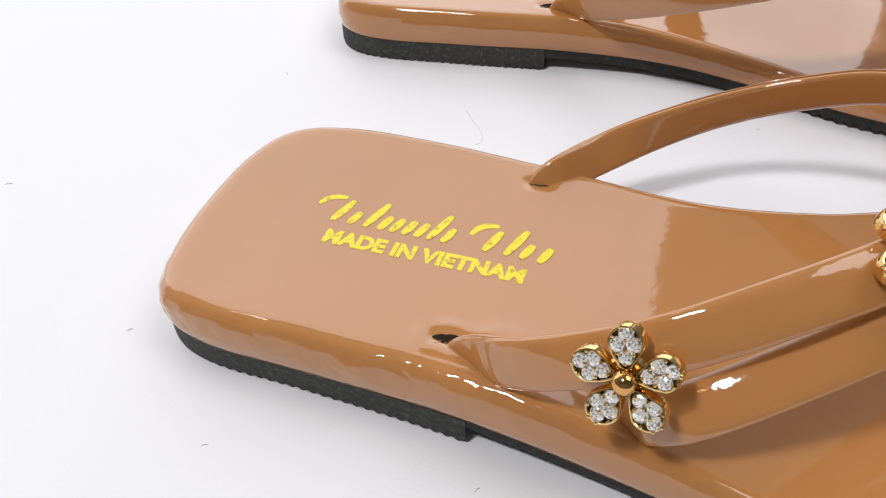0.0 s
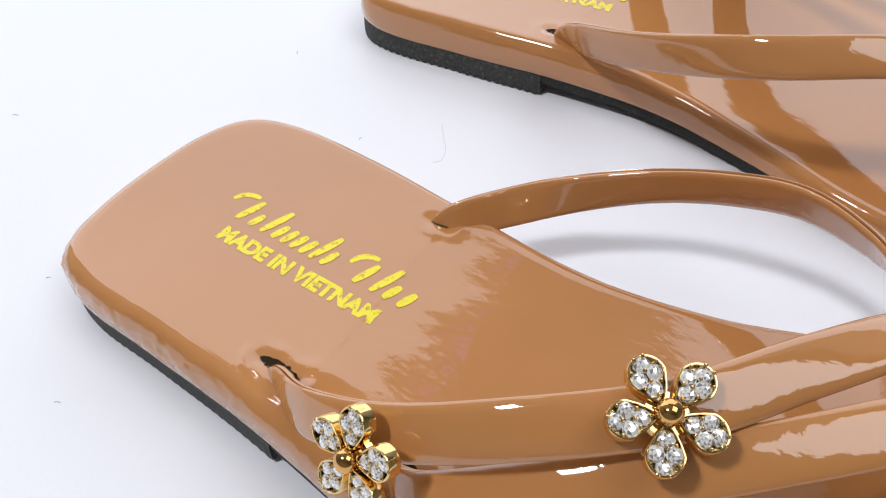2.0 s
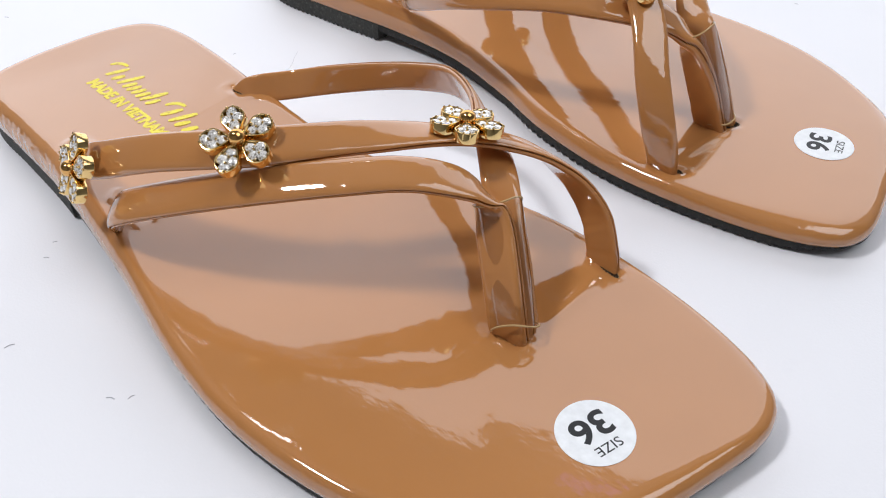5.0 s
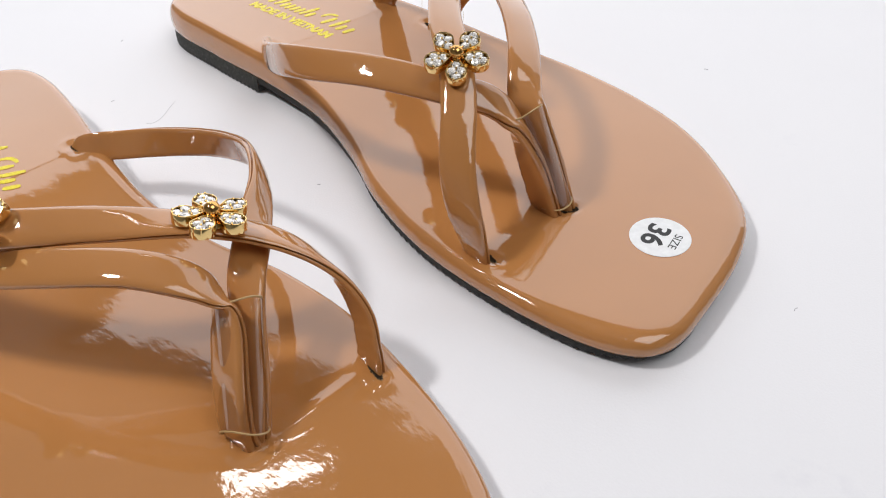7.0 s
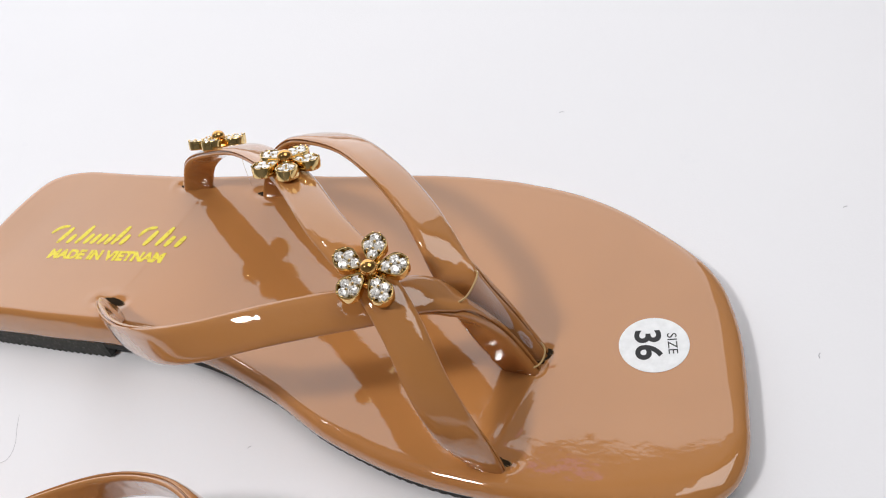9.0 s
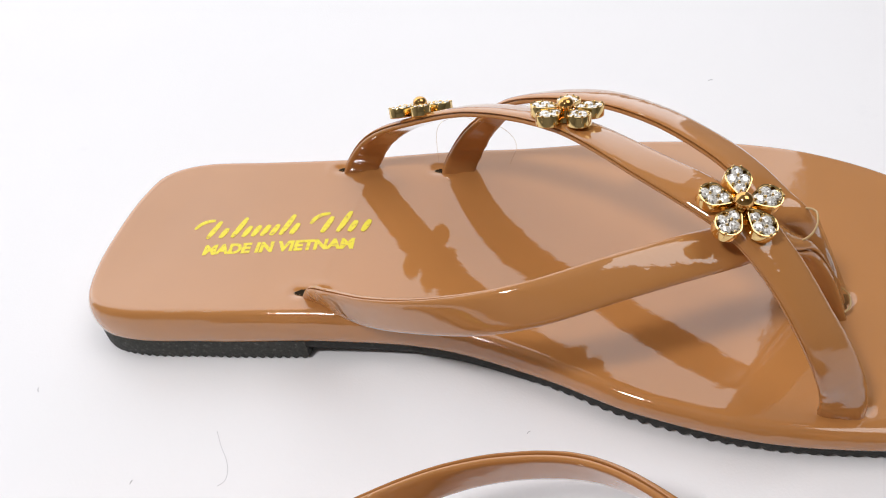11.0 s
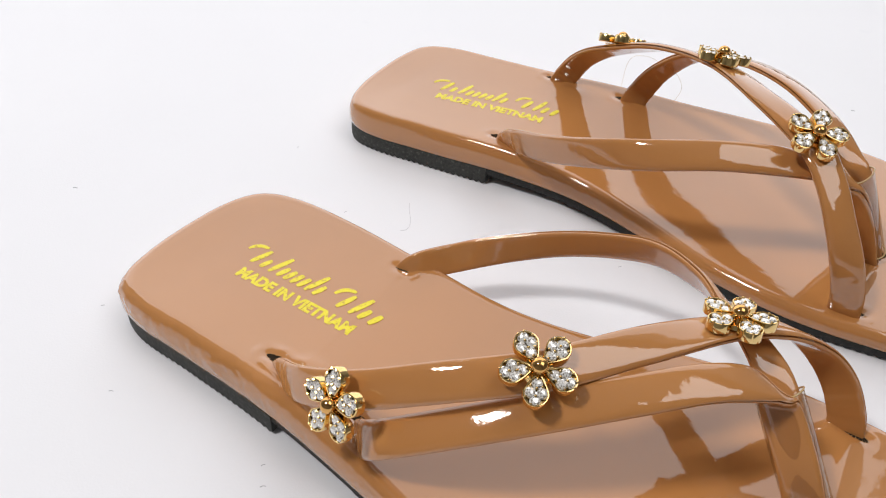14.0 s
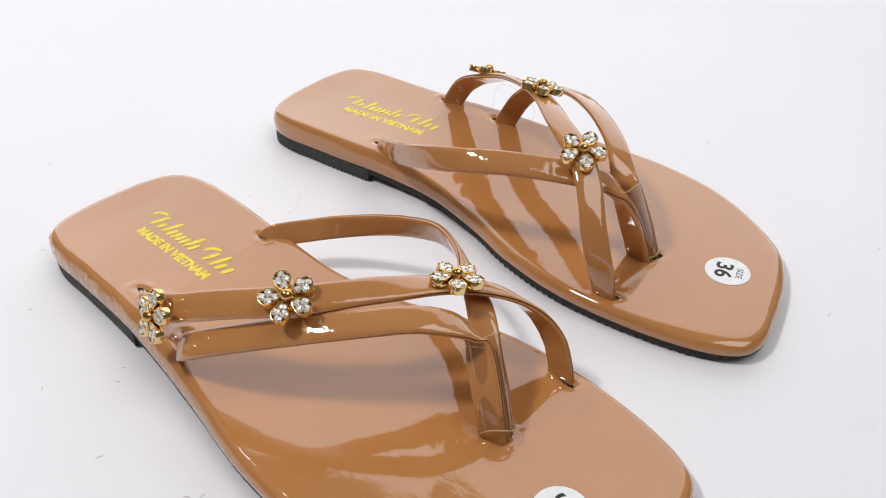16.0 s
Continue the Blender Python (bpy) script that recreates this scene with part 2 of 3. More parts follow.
def slot_gap(u, v, sg):
    """Distance from the nearest strap slot's middle line."""
    best = 99.0
    for (a, b), (c, d), r in SLOTS[sg]:
        t = max(0.0, min(1.0, ((u - a) * (c - a) + (v - b) * (d - b)) / ((c - a) ** 2 + (d - b) ** 2)))
        best = min(best, math.hypot(u - a - t * (c - a), v - b - t * (d - b)))
    return best


def bed_height(u, v, sg):
    """The footbed with its dents round the slots, the crease by the toe post and small puckers."""
    z = top_height(u) + cup(u, v)
    g = slot_gap(u, v, sg)
    if g < 9:
        z -= 0.55 * math.exp(-((g / 1.6) ** 2))
        z += (0.62 if v > 0 and sg < 0 else 0.22) * math.exp(-(((g - 3.2) / 1.4) ** 2)) * (0.6 + 0.9 * noise.noise(Vector((u * 0.22, v * 0.22, sg))))
    if 192 < u < 216 and -30 < v < -4:
        z += 0.4 * math.exp(-(((u - 203.5 - 0.06 * (v + 16)) / 2.0) ** 2)) * math.sin(math.pi * (v + 30) / 26) ** 0.7
    z += 0.55 * math.exp(-((u - 77) / 5.0) ** 2 - ((v - 29.5) / 2.6) ** 2)
    return z


def inward(p):
    """The footbed's middle line nearest to an edge point."""
    u = min(230.0, max(30.0, 30 + p[0] * 200 / 256))
    return np.array([u, 6.0 + 6.0 * ease(60, 180, u)])


def build_insole(sg, rough):
    EDGE = edge_loop(sg, 900)
    n = len(EDGE)
    mids = [inward(p) for p in EDGE]
    # rings: distance in from the edge (mm), share of the edge's height
    rings = [(3.0, 0.0), (1.1, 0.0), (0.5, 0.06), (0.12, 0.2), (0.0, 0.36), (0.15, 0.53), (0.6, 0.69), (1.35, 0.82), (2.4, 0.92), (3.8, 0.98), (5.4, 1.0)]
    rings = rings[:3] + [tuple(r) for r in catmull(rings[3:], False, 3)]

    def tight(u):
        """How narrow the rounded edge is along the foot."""
        return (1.0 if sg < 0 else 0.72) - (0.4 if sg < 0 else 0.12) * ease(85, 140, u) + (0.35 if sg < 0 else 0.75) * ease(212, 250, u)

    inner = 44
    rows = []
    for d, share in rings:
        row = []
        for p, m in zip(EDGE, mids):
            way = m - p
            far = np.linalg.norm(way)
            q = p + way / far * (d * tight(p[0]) if share > 0.4 else d)
            u, v = q
            h, th = top_height(u) + cup(u, v) * share, wrap_thick(u)
            k = rough * ease(110, 60, u) * ease(18, 34, v) + 0.12
            wob = noise.noise(Vector((u * 0.11, v * 0.11, share * 2.0 + sg * 7))) * k
            wob += noise.noise(Vector((u * 0.3, v * 0.3, share * 4.0 + sg * 3))) * k * 0.5
            wob += noise.noise(Vector((u * 0.8, v * 0.8, share * 6.0 + sg * 5))) * (0.14 + k * 0.3)
            fold = noise.noise(Vector((u * 0.07, v * 0.07, share * 2.6 + sg * 11)))
            wob += 0.32 * k * math.exp(-((fold / 0.07) ** 2))
            z = h - th + th * share + wob * 0.55 * math.sin(math.pi * share)
            q = q - way / far * wob * 0.3 * math.sin(math.pi * min(1, share * 1.05))
            row.append((q[0], q[1], z))
        rows.append(row)
    for j in range(1, inner + 1):
        row = []
        t = j / inner
        for p, m in zip(EDGE, mids):
            way = m - p
            far = np.linalg.norm(way)
            lip = 5.4 * tight(p[0])
            q = p + way / far * (lip + (far - lip) * t)
            u, v = q
            row.append((u, v, bed_height(u, v, sg)))
        rows.append(row)
    bm = bmesh.new()
    vs = [[bm.verts.new((x / 1000, sg * y / 1000, z / 1000)) for x, y, z in row] for row in rows]
    for a, b in zip(vs, vs[1:]):
        for i in range(n):
            k = (i + 1) % n
            bm.faces.new((a[i], a[k], b[k], b[i]))
    bmesh.ops.remove_doubles(bm, verts=vs[-1], dist=0.0006)
    return mesh_of("insole", bm, mat_insole)


def build_slot(sg, a, b, r):
    """A slit with a torn, fibrous rim in the footbed; its inside shade painted near-black."""
    a, b = np.array(a), np.array(b)
    axis = (b - a) / np.linalg.norm(b - a)
    side = np.array([-axis[1], axis[0]])
    mid, half = (a + b) / 2, np.linalg.norm(b - a) / 2 + r * 0.6
    bm, rim, inner = bmesh.new(), [], []
    n = 44
    for i in range(n):
        w = 2 * math.pi * i / n
        jag = random.uniform(0.82, 1.16)
        q = mid + axis * math.cos(w) * half + side * math.sin(w) * r * jag * (1 - 0.25 * math.cos(w) ** 4)
        rim.append(bm.verts.new((q[0] / 1000, sg * q[1] / 1000, (bed_height(q[0], q[1], sg) + 0.09) / 1000)))
        q = mid + (q - mid) * 0.55
        inner.append(bm.verts.new((q[0] / 1000, sg * q[1] / 1000, (bed_height(q[0], q[1], sg) + 0.1) / 1000)))
    for i in range(n):
        bm.faces.new((rim[i], rim[(i + 1) % n], inner[(i + 1) % n], inner[i]))
    bm.faces.new(inner)
    # pale fibres along the rim
    for i in range(0, n, 2):
        p = rim[i].co
        out = Vector((*(np.array([p.x * 1000, sg * p.y * 1000]) - mid), 0)).normalized()
        tip = p + Vector((-out.x, -sg * out.y, 0)) * random.uniform(0.0002, 0.0006) + Vector((0, 0, random.uniform(0.0001, 0.0004)))
        wide = Vector((out.y, -sg * out.x, 0)) * 0.00011
        f = bm.faces.new([bm.verts.new(p + wide), bm.verts.new(p - wide), bm.verts.new(tip)])
        f.material_index = 1
    return mesh_of("strap_slot", bm, [mat_hole, mat_fibre], smooth=False)


def prism(sg, loop, tops, bottoms, inset_top=1.0, inset_bottom=1.2):
    """A closed slab under the footbed: loop of (u, v), heights in mm."""
    bm = bmesh.new()
    loop = np.array(loop)

    def ring(inset, zs):
        out = []
        for p, z in zip(loop, zs):
            way = inward(p) - p
            q = p + way / np.linalg.norm(way) * inset
            out.append(bm.verts.new((q[0] / 1000, sg * q[1] / 1000, z / 1000)))
        return out

    mids = [(a + b) / 2 for a, b in zip(tops, bottoms)]
    r = [ring(inset_top + 4, tops), ring(inset_top, tops), ring(inset_top - 0.15, mids), ring(inset_bottom, bottoms), ring(inset_bottom + 5, bottoms)]
    n = len(loop)
    for a, b in zip(r, r[1:]):
        for i in range(n):
            bm.faces.new((a[i], a[(i + 1) % n], b[(i + 1) % n], b[i]))
    low = [bm.verts.new((inward(p)[0] / 1000, sg * inward(p)[1] / 1000, min(z + 0.3, 8) / 1000)) for p, z in zip(loop, bottoms)]
    for i in range(n):
        bm.faces.new((r[4][i], r[4][(i + 1) % n], low[(i + 1) % n], low[i]))
    bmesh.ops.remove_doubles(bm, verts=low, dist=0.0001)
    return bm


def build_outsole(sg):
    loop = [p for p in edge_loop(sg, 1500) if p[0] > 71]
    tops = [top_height(u) - wrap_thick(u) + 0.3 for u, v in loop]
    bottoms = []
    for u, v in loop:
        z = max(0.0, top_height(u) - wrap_thick(u) - 3.5 * ease(255, 235, u) - 1.2 * ease(225, 256, u))
        if u < 103:
            z += 0.5
        if u > 128:
            z += (0.55 + 0.55 * math.sin(u * 2 * math.pi / 3.1)) * ease(128, 140, u)
            z -= 0.35 * ease(128, 140, u) if z > 0.7 else 0
        bottoms.append(max(0.0, z))
    return mesh_of("outsole", prism(sg, loop, tops, bottoms, 0.9, 1.5), mat_rubber, 40)


def build_heel(sg):
    loop = [tuple(p) for p in edge_loop(sg, 1800) if p[0] <= 73]
    # order from one end of the straight front edge round the back to the other
    k = max(range(len(loop)), key=lambda i: abs(loop[i][1] - loop[i - 1][1]))
    loop = loop[k:] + loop[:k]
    a, b = np.array(loop[-1]), np.array(loop[0])
    loop += [tuple(a + (b - a) * t) for t in np.linspace(0.03, 0.97, 30)]
    bm = bmesh.new()
    loop = np.array(loop)

    def ring(inset, zf):
        out = []
        for u, v in loop:
            way = np.array([38.0, 6.0]) - (u, v)
            q = np.array([u, v]) + way / np.linalg.norm(way) * inset
            out.append(bm.verts.new((q[0] / 1000, sg * q[1] / 1000, zf(q[0]) / 1000)))
        return out

    def ridge(u):
        return 1.05 * (1 - abs(math.sin(u * math.pi / 2.4))) * ease(12, 24, u)

    top = lambda u: top_height(u) - wrap_thick(u) + 0.2
    flare = 0.3 if sg > 0 else 0.0
    r = [ring(5, top), ring(0.8, top), ring(0.7 - flare * 0.5, lambda u: 4.5), ring(0.8 - flare, lambda u: 1.0), ring(1.0 - flare, ridge), ring(6, ridge)]
    n = len(loop)
    for p, q in zip(r, r[1:]):
        for i in range(n):
            bm.faces.new((p[i], p[(i + 1) % n], q[(i + 1) % n], q[i]))
    c = bm.verts.new((0.038, sg * 0.006, 0.0005))
    for i in range(n):
        bm.faces.new((r[-1][i], r[-1][(i + 1) % n], c))
    return mesh_of("heel", bm, mat_heel, 40)


# half of the strap's cross-section: across, outward (mm); the groove shows the two glued layers
HALF = [(0.0, 1.42), (1.5, 1.39), (2.8, 1.3), (3.7, 1.12), (4.3, 0.86), (4.68, 0.55), (4.76, 0.38), (4.62, 0.2), (3.9, 0.12), (3.9, -0.06), (4.62, -0.16), (4.74, -0.38), (4.66, -0.78), (4.25, -1.08), (3.2, -1.16)]
SECTION = HALF + [(0.0, -1.16)] + [(-a, b) for a, b in reversed(HALF[1:])]


def build_strap(sg, rows, thick_end=1.0, broad=1.0):
    """A flat strap along rows of (u, v, height, outward normal), in mm."""
    c = catmull(rows, False, 20)
    pos, nor = c[:, :3], c[:, 3:]
    tan = np.gradient(pos, axis=0)
    run = np.r_[0, np.cumsum(np.linalg.norm(np.diff(pos, axis=0), axis=1))]
    bm, rings = bmesh.new(), []
    last = len(pos) - 1
    for k, (p, t, o) in enumerate(zip(pos, tan, nor)):
        fat = 1 + (thick_end - 1) * ease(0.66, 0.84, k / last)
        t = t / np.linalg.norm(t)
        o = o - t * (o @ t)
        o /= np.linalg.norm(o)
        w = np.cross(o, t)
        crease = 0.34 * math.exp(-(((run[k] - 13) / 6) ** 2)) + 0.22 * math.exp(-(((run[last] - run[k] - 10) / 5) ** 2)) + 0.05
        ring = []
        for a, b in SECTION:
            lift = b * fat + (crease * noise.noise(Vector((run[k] * 0.42, a * 0.16, sg * 9 + pos[0, 0]))) if abs(b) > 0.5 else 0.0)
            q = p + w * a * broad + o * lift
            ring.append(bm.verts.new((q[0] / 1000, sg * q[1] / 1000, q[2] / 1000)))
        rings.append(ring)
    n = len(SECTION)
    for a, b in zip(rings, rings[1:]):
        for i in range(n):
            bm.faces.new((a[i], a[(i + 1) % n], b[(i + 1) % n], b[i]))
    bm.faces.new(rings[0])
    bm.faces.new(rings[-1])
    return mesh_of("strap", bm, mat_strap, 50)


def build_sleeve(sg, top, bottom, broad=(1.0, 0.0, 0.0), half=(5.0, 4.5)):
    a, b = np.array(bottom, float), np.array(top, float)
    axis = (b - a) / np.linalg.norm(b - a)
    side = np.array(broad)
    side -= axis * (side @ axis)
    side /= np.linalg.norm(side)
    front = np.cross(axis, side)
    bm, rings = bmesh.new(), []
    for k in range(9):
        e = k / 8
        row = []
        for i in range(48):
            w = 2 * math.pi * i / 48
            c, d = math.cos(w), math.sin(w)
            wide, deep = half[0] + 0.15 * e, half[1] + 0.15 * e
            q = a + (b - a) * e + side * math.copysign(abs(c) ** 0.85, c) * wide + front * math.copysign(abs(d) ** 0.85, d) * deep
            q = q + axis * 0.6 * math.cos(2 * w) * (2 * e - 1) ** 3
            row.append(bm.verts.new((q[0] / 1000, sg * q[1] / 1000, q[2] / 1000)))
        rings.append(row)
    for p, q in zip(rings, rings[1:]):
        for i in range(48):
            bm.faces.new((p[i], p[(i + 1) % 48], q[(i + 1) % 48], q[i]))
    rims = []
    for row in (rings[0], rings[-1]):
        rim = bmesh.new()
        mid = sum((v.co for v in row), Vector()) / 48
        up = Vector((axis[0], sg * axis[1], axis[2]))
        tube = []
        for v in row:
            out = (v.co - mid).normalized()
            tube.append([rim.verts.new(v.co + (out * math.cos(k * math.pi / 3) + up * math.sin(k * math.pi / 3)) * 0.00026) for k in range(6)])
        for i in range(48):
            p, q = tube[i], tube[(i + 1) % 48]
            for k in range(6):
                rim.faces.new((p[k], p[(k + 1) % 6], q[(k + 1) % 6], q[k]))
        rims.append(mesh_of("rim", rim, mat_rim, 50))
    return mesh_of("sleeve", bm, mat_sleeve, 50), rims


# ---- flower ornament ----
def petal_mesh():
    """One gold cup: a drop-shaped wall with a sunk floor and gripping beads, pointing along +x, in metres."""
    bm = bmesh.new()
    n, rows = 32, []
    for grow, z in ((-0.25, 0.0), (0.0, 0.2), (0.02, 2.45), (-0.1, 2.69), (-0.32, 2.71), (-0.44, 2.55), (-0.46, 1.25)):
        row = []
        for i in range(n):
            a = 2 * math.pi * i / n
            c, r = math.cos(a), 2.9 + grow
            x = 5.7 + (r + 0.3) * c - (0.95 if c < 0 else 0.0) * c * c
            y = r * math.sin(a) * (1.0 - 0.36 * max(0.0, -c))
            row.append(bm.verts.new((x / 1000, y / 1000, z / 1000)))
        rows.append(row)
    for p, q in zip(rows, rows[1:]):
        for i in range(n):
            bm.faces.new((p[i], p[(i + 1) % n], q[(i + 1) % n], q[i]))
    bm.faces.new(rows[0])
    bm.faces.new(rows[-1]).material_index = 1
    for a, b in GRIPS:
        bmesh.ops.create_cone(bm, cap_ends=True, segments=8, radius1=0.0003, radius2=0.00026, depth=0.0014, matrix=pose(a / 1000, b / 1000, 0.00195))
        bmesh.ops.create_icosphere(bm, subdivisions=1, radius=0.00036, matrix=pose(a / 1000, b / 1000, 0.00275))
    return mesh_of("petal", bm, [mat_gold, mat_cup], 35)


def stone_mesh():
    """A cut round stone with loose-edged facets, radius 1.3 mm."""
    bm = bmesh.new()

    def ring(r, z, turn):
        return [Vector((r * math.cos(2 * math.pi * (i + turn) / 8), r * math.sin(2 * math.pi * (i + turn) / 8), z)) / 1000 for i in range(8)]

    rows = [ring(1.3, -0.3, 0), ring(1.32, 0.08, 0), ring(1.08, 0.36, 0.5), ring(0.6, 0.56, 0)]
    for k, (p, q) in enumerate(zip(rows, rows[1:])):
        ahead = 1 if k == 2 else 0
        for i in range(8):
            n = (i + 1) % 8
            bm.faces.new([bm.verts.new(c) for c in (p[i], p[n], q[(i + ahead) % 8])])
            bm.faces.new([bm.verts.new(c) for c in ((p[n], q[n], q[i]) if not ahead else (p[i], q[n], q[i]))])
    mid = Vector((0, 0, 0.0006))
    for i in range(8):
        bm.faces.new([bm.verts.new(c) for c in (rows[3][i], rows[3][(i + 1) % 8], mid)])
    return mesh_of("rhinestone", bm, mat_stone, smooth=False)


def bead_mesh():
    bm = bmesh.new()
    bmesh.ops.create_uvsphere(bm, u_segments=20, v_segments=12, radius=0.002)
    for v in bm.verts:
        v.co.z = v.co.z * 0.92 + 0.0032
    bmesh.ops.create_cone(bm, cap_ends=True, segments=16, radius1=0.0021, radius2=0.0015, depth=0.003, matrix=pose(0, 0, 0.0015))
    return mesh_of("centre_bead", bm, mat_bead, 40)


def hub_mesh():
    bm = bmesh.new()
    bmesh.ops.create_cone(bm, cap_ends=True, segments=20, radius1=0.0036, radius2=0.0032, depth=0.001, matrix=pose(0, 0, 0.0005))
    return mesh_of("flower_ornament", bm, mat_gold, 40)


STONES = [(3.75, 0.0), (5.65, 1.3), (5.75, -1.25), (7.5, 0.0)]
GRIPS = [(2.75, 0.0), (4.35, 1.3), (4.35, -1.3), (7.0, 2.05), (7.0, -2.05), (8.55, 0.75), (8.55, -0.75), (4.85, 0.05), (6.6, 0.0)]
PETAL, STONE, BEAD, HUB = petal_mesh(), stone_mesh(), bead_mesh(), hub_mesh()


def build_flower(parent, sg, spot, normal, spin):
    n = Vector((normal[0], sg * normal[1], normal[2])).normalized()
    x = Vector((1, 0, 0))
    x = (x - n * x.dot(n)).normalized()
    y = n.cross(x)
    m = Matrix((x, y, n)).transposed().to_4x4()
    m.translation = Vector((spot[0] / 1000, sg * spot[1] / 1000, spot[2] / 1000))
    flower = part("flower_ornament", HUB, parent, "gold five-petal flower set with clear rhinestones", m @ pose(0, 0, 0, 0, 0, spin))
    part("centre_bead", BEAD, flower, "polished round gold bead")
    for k in range(5):
        turn = pose(0, 0, 0, 0, 0, 72 * k)
        part("petal", PETAL, flower, m=turn)
        for a, b in STONES:
            tilt = pose(a / 1000, b / 1000, 0.00225, random.uniform(-14, 14), random.uniform(-14, 14), random.uniform(0, 45))
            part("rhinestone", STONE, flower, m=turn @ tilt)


# ---- printing and sticker ----
def text_mesh(name, body, size, mat, bold=0.0):
    cu = bpy.data.curves.new(name, "FONT")
    cu.body, cu.size, cu.align_x, cu.align_y, cu.extrude, cu.offset = body, size, "CENTER", "CENTER", 0.00004, bold
    ob = bpy.data.objects.new(name, cu)
    scene.collection.objects.link(ob)
    bpy.context.view_layer.update()
    me = bpy.data.meshes.new_from_object(ob.evaluated_get(bpy.context.evaluated_depsgraph_get()))
    bpy.data.objects.remove(ob)
    bpy.data.curves.remove(cu)
    me.materials.clear()
    me.materials.append(mat)
    return me


def fit_mesh(me, x0, x1, y0, y1, z):
    """Scales a flat mesh into a box, in millimetres."""
    co = np.array([v.co[:] for v in me.vertices])
    lo, hi = co.min(0), co.max(0)
    for v in me.vertices:
        v.co.x = (x0 + (v.co.x - lo[0]) / (hi[0] - lo[0]) * (x1 - x0)) / 1000
        v.co.y = (y0 + (v.co.y - lo[1]) / (hi[1] - lo[1]) * (y1 - y0)) / 1000
        v.co.z = (z + (0.035 if v.co.z > 0 else 0.0)) / 1000
    return me


def brand_strokes():
    """Plain slanted bars and sweeps in place of a brand's script, about 54 x 9 mm from (0, 0), each a mesh."""
    out = []

    def stroke(pts, wide):
        bm = bmesh.new()
        c = catmull(pts, False, 8)
        t = np.gradient(c, axis=0)
        side = np.stack([-t[:, 1], t[:, 0]], 1) / np.linalg.norm(t, axis=1)[:, None]
        k = np.linspace(0, 1, len(c))
        w = wide * (0.45 + 0.55 * np.sin(np.pi * k) ** 0.5)[:, None] / 2
        z = 0.00003 + 0.000005 * len(out)
        lo = [[bm.verts.new((*(p / 1000), h)) for p in c + side * w * e] for e, h in ((1, 0), (1, z), (-1, z), (-1, 0))]
        for a, b in zip(lo, lo[1:]):
            for i in range(len(c) - 1):
                bm.faces.new((a[i], a[i + 1], b[i + 1], b[i]))
        out.append(mesh_of("script_stroke", bm, mat_foil, smooth=False))

    stroke([(-4.6, 4.4), (-3.4, 6.4), (-1.4, 7.6), (1.0, 7.9)], 1.5)
    stroke([(31.0, 4.0), (32.0, 6.2), (33.8, 7.6), (36.2, 8.0)], 1.6)
    for x, tall in ((0.4, 7.4), (4.4, 4.2), (8.0, 8.4), (11.4, 4.6), (14.2, 4.6), (17.0, 4.6), (19.8, 4.6), (22.6, 8.4), (25.8, 4.6),
                    (35.0, 6.6), (39.6, 8.4), (43.0, 4.6), (46.8, 4.8)):
        stroke([(x, 0.0), (x + tall * 0.18, tall * 0.5), (x + tall * 0.34, tall)], 1.9)
    return out


def lie_on_footbed(me, sg, m):
    """Moves a flat mesh from print space into the sandal, following the footbed's height."""
    low = min(v.co.z for v in me.vertices)
    for v in me.vertices:
        lift = v.co.z - low
        p = m @ Vector((v.co.x, v.co.y, 0))
        v.co = Vector((p.x, p.y, bed_height(p.x * 1000, sg * p.y * 1000, sg) / 1000 + 0.00005 + lift))
    return me


def build_print(parent, sg, spot, turn):
    m = pose(spot[0] / 1000, sg * spot[1] / 1000, 0, 0, 0, turn)
    line = fit_mesh(text_mesh("origin_lettering", "MADE IN VIETNAM", 0.005, mat_foil, 0.00026), 0, 44.3, 0, 4.4, 0)
    part("origin_lettering", lie_on_footbed(line, sg, m), parent, "yellow foil words MADE IN VIETNAM")
    first, *rest = [lie_on_footbed(me, sg, m @ pose(-0.001, 0.0071, 0)) for me in brand_strokes()]
    mark = part("brand_mark", first, parent, "yellow foil script mark on the heel")
    for me in rest:
        part("script_stroke", me, mark)


def build_sticker(parent, sg, spot, turn):
    bm = bmesh.new()
    bmesh.ops.create_cone(bm, cap_ends=True, segments=64, radius1=0.0085, radius2=0.0085, depth=0.0001)
    m = pose(spot[0] / 1000, sg * spot[1] / 1000, (top_height(spot[0]) + 0.09) / 1000, 0, 0, turn)
    sticker = part("size_sticker", mesh_of("size_sticker", bm, mat_sticker, 30), parent, "round white paper size sticker", m)
    part("size_number", fit_mesh(text_mesh("size_number", "36", 0.008, mat_ink, 0.0002), -4.6, 4.6, -4.6, 2.0, 0.06), sticker, "bold black number 36")
    part("size_word", fit_mesh(text_mesh("size_word", "SIZE", 0.003, mat_ink), -3.2, 3.2, 3.3, 5.6, 0.06), sticker, "small black word SIZE")


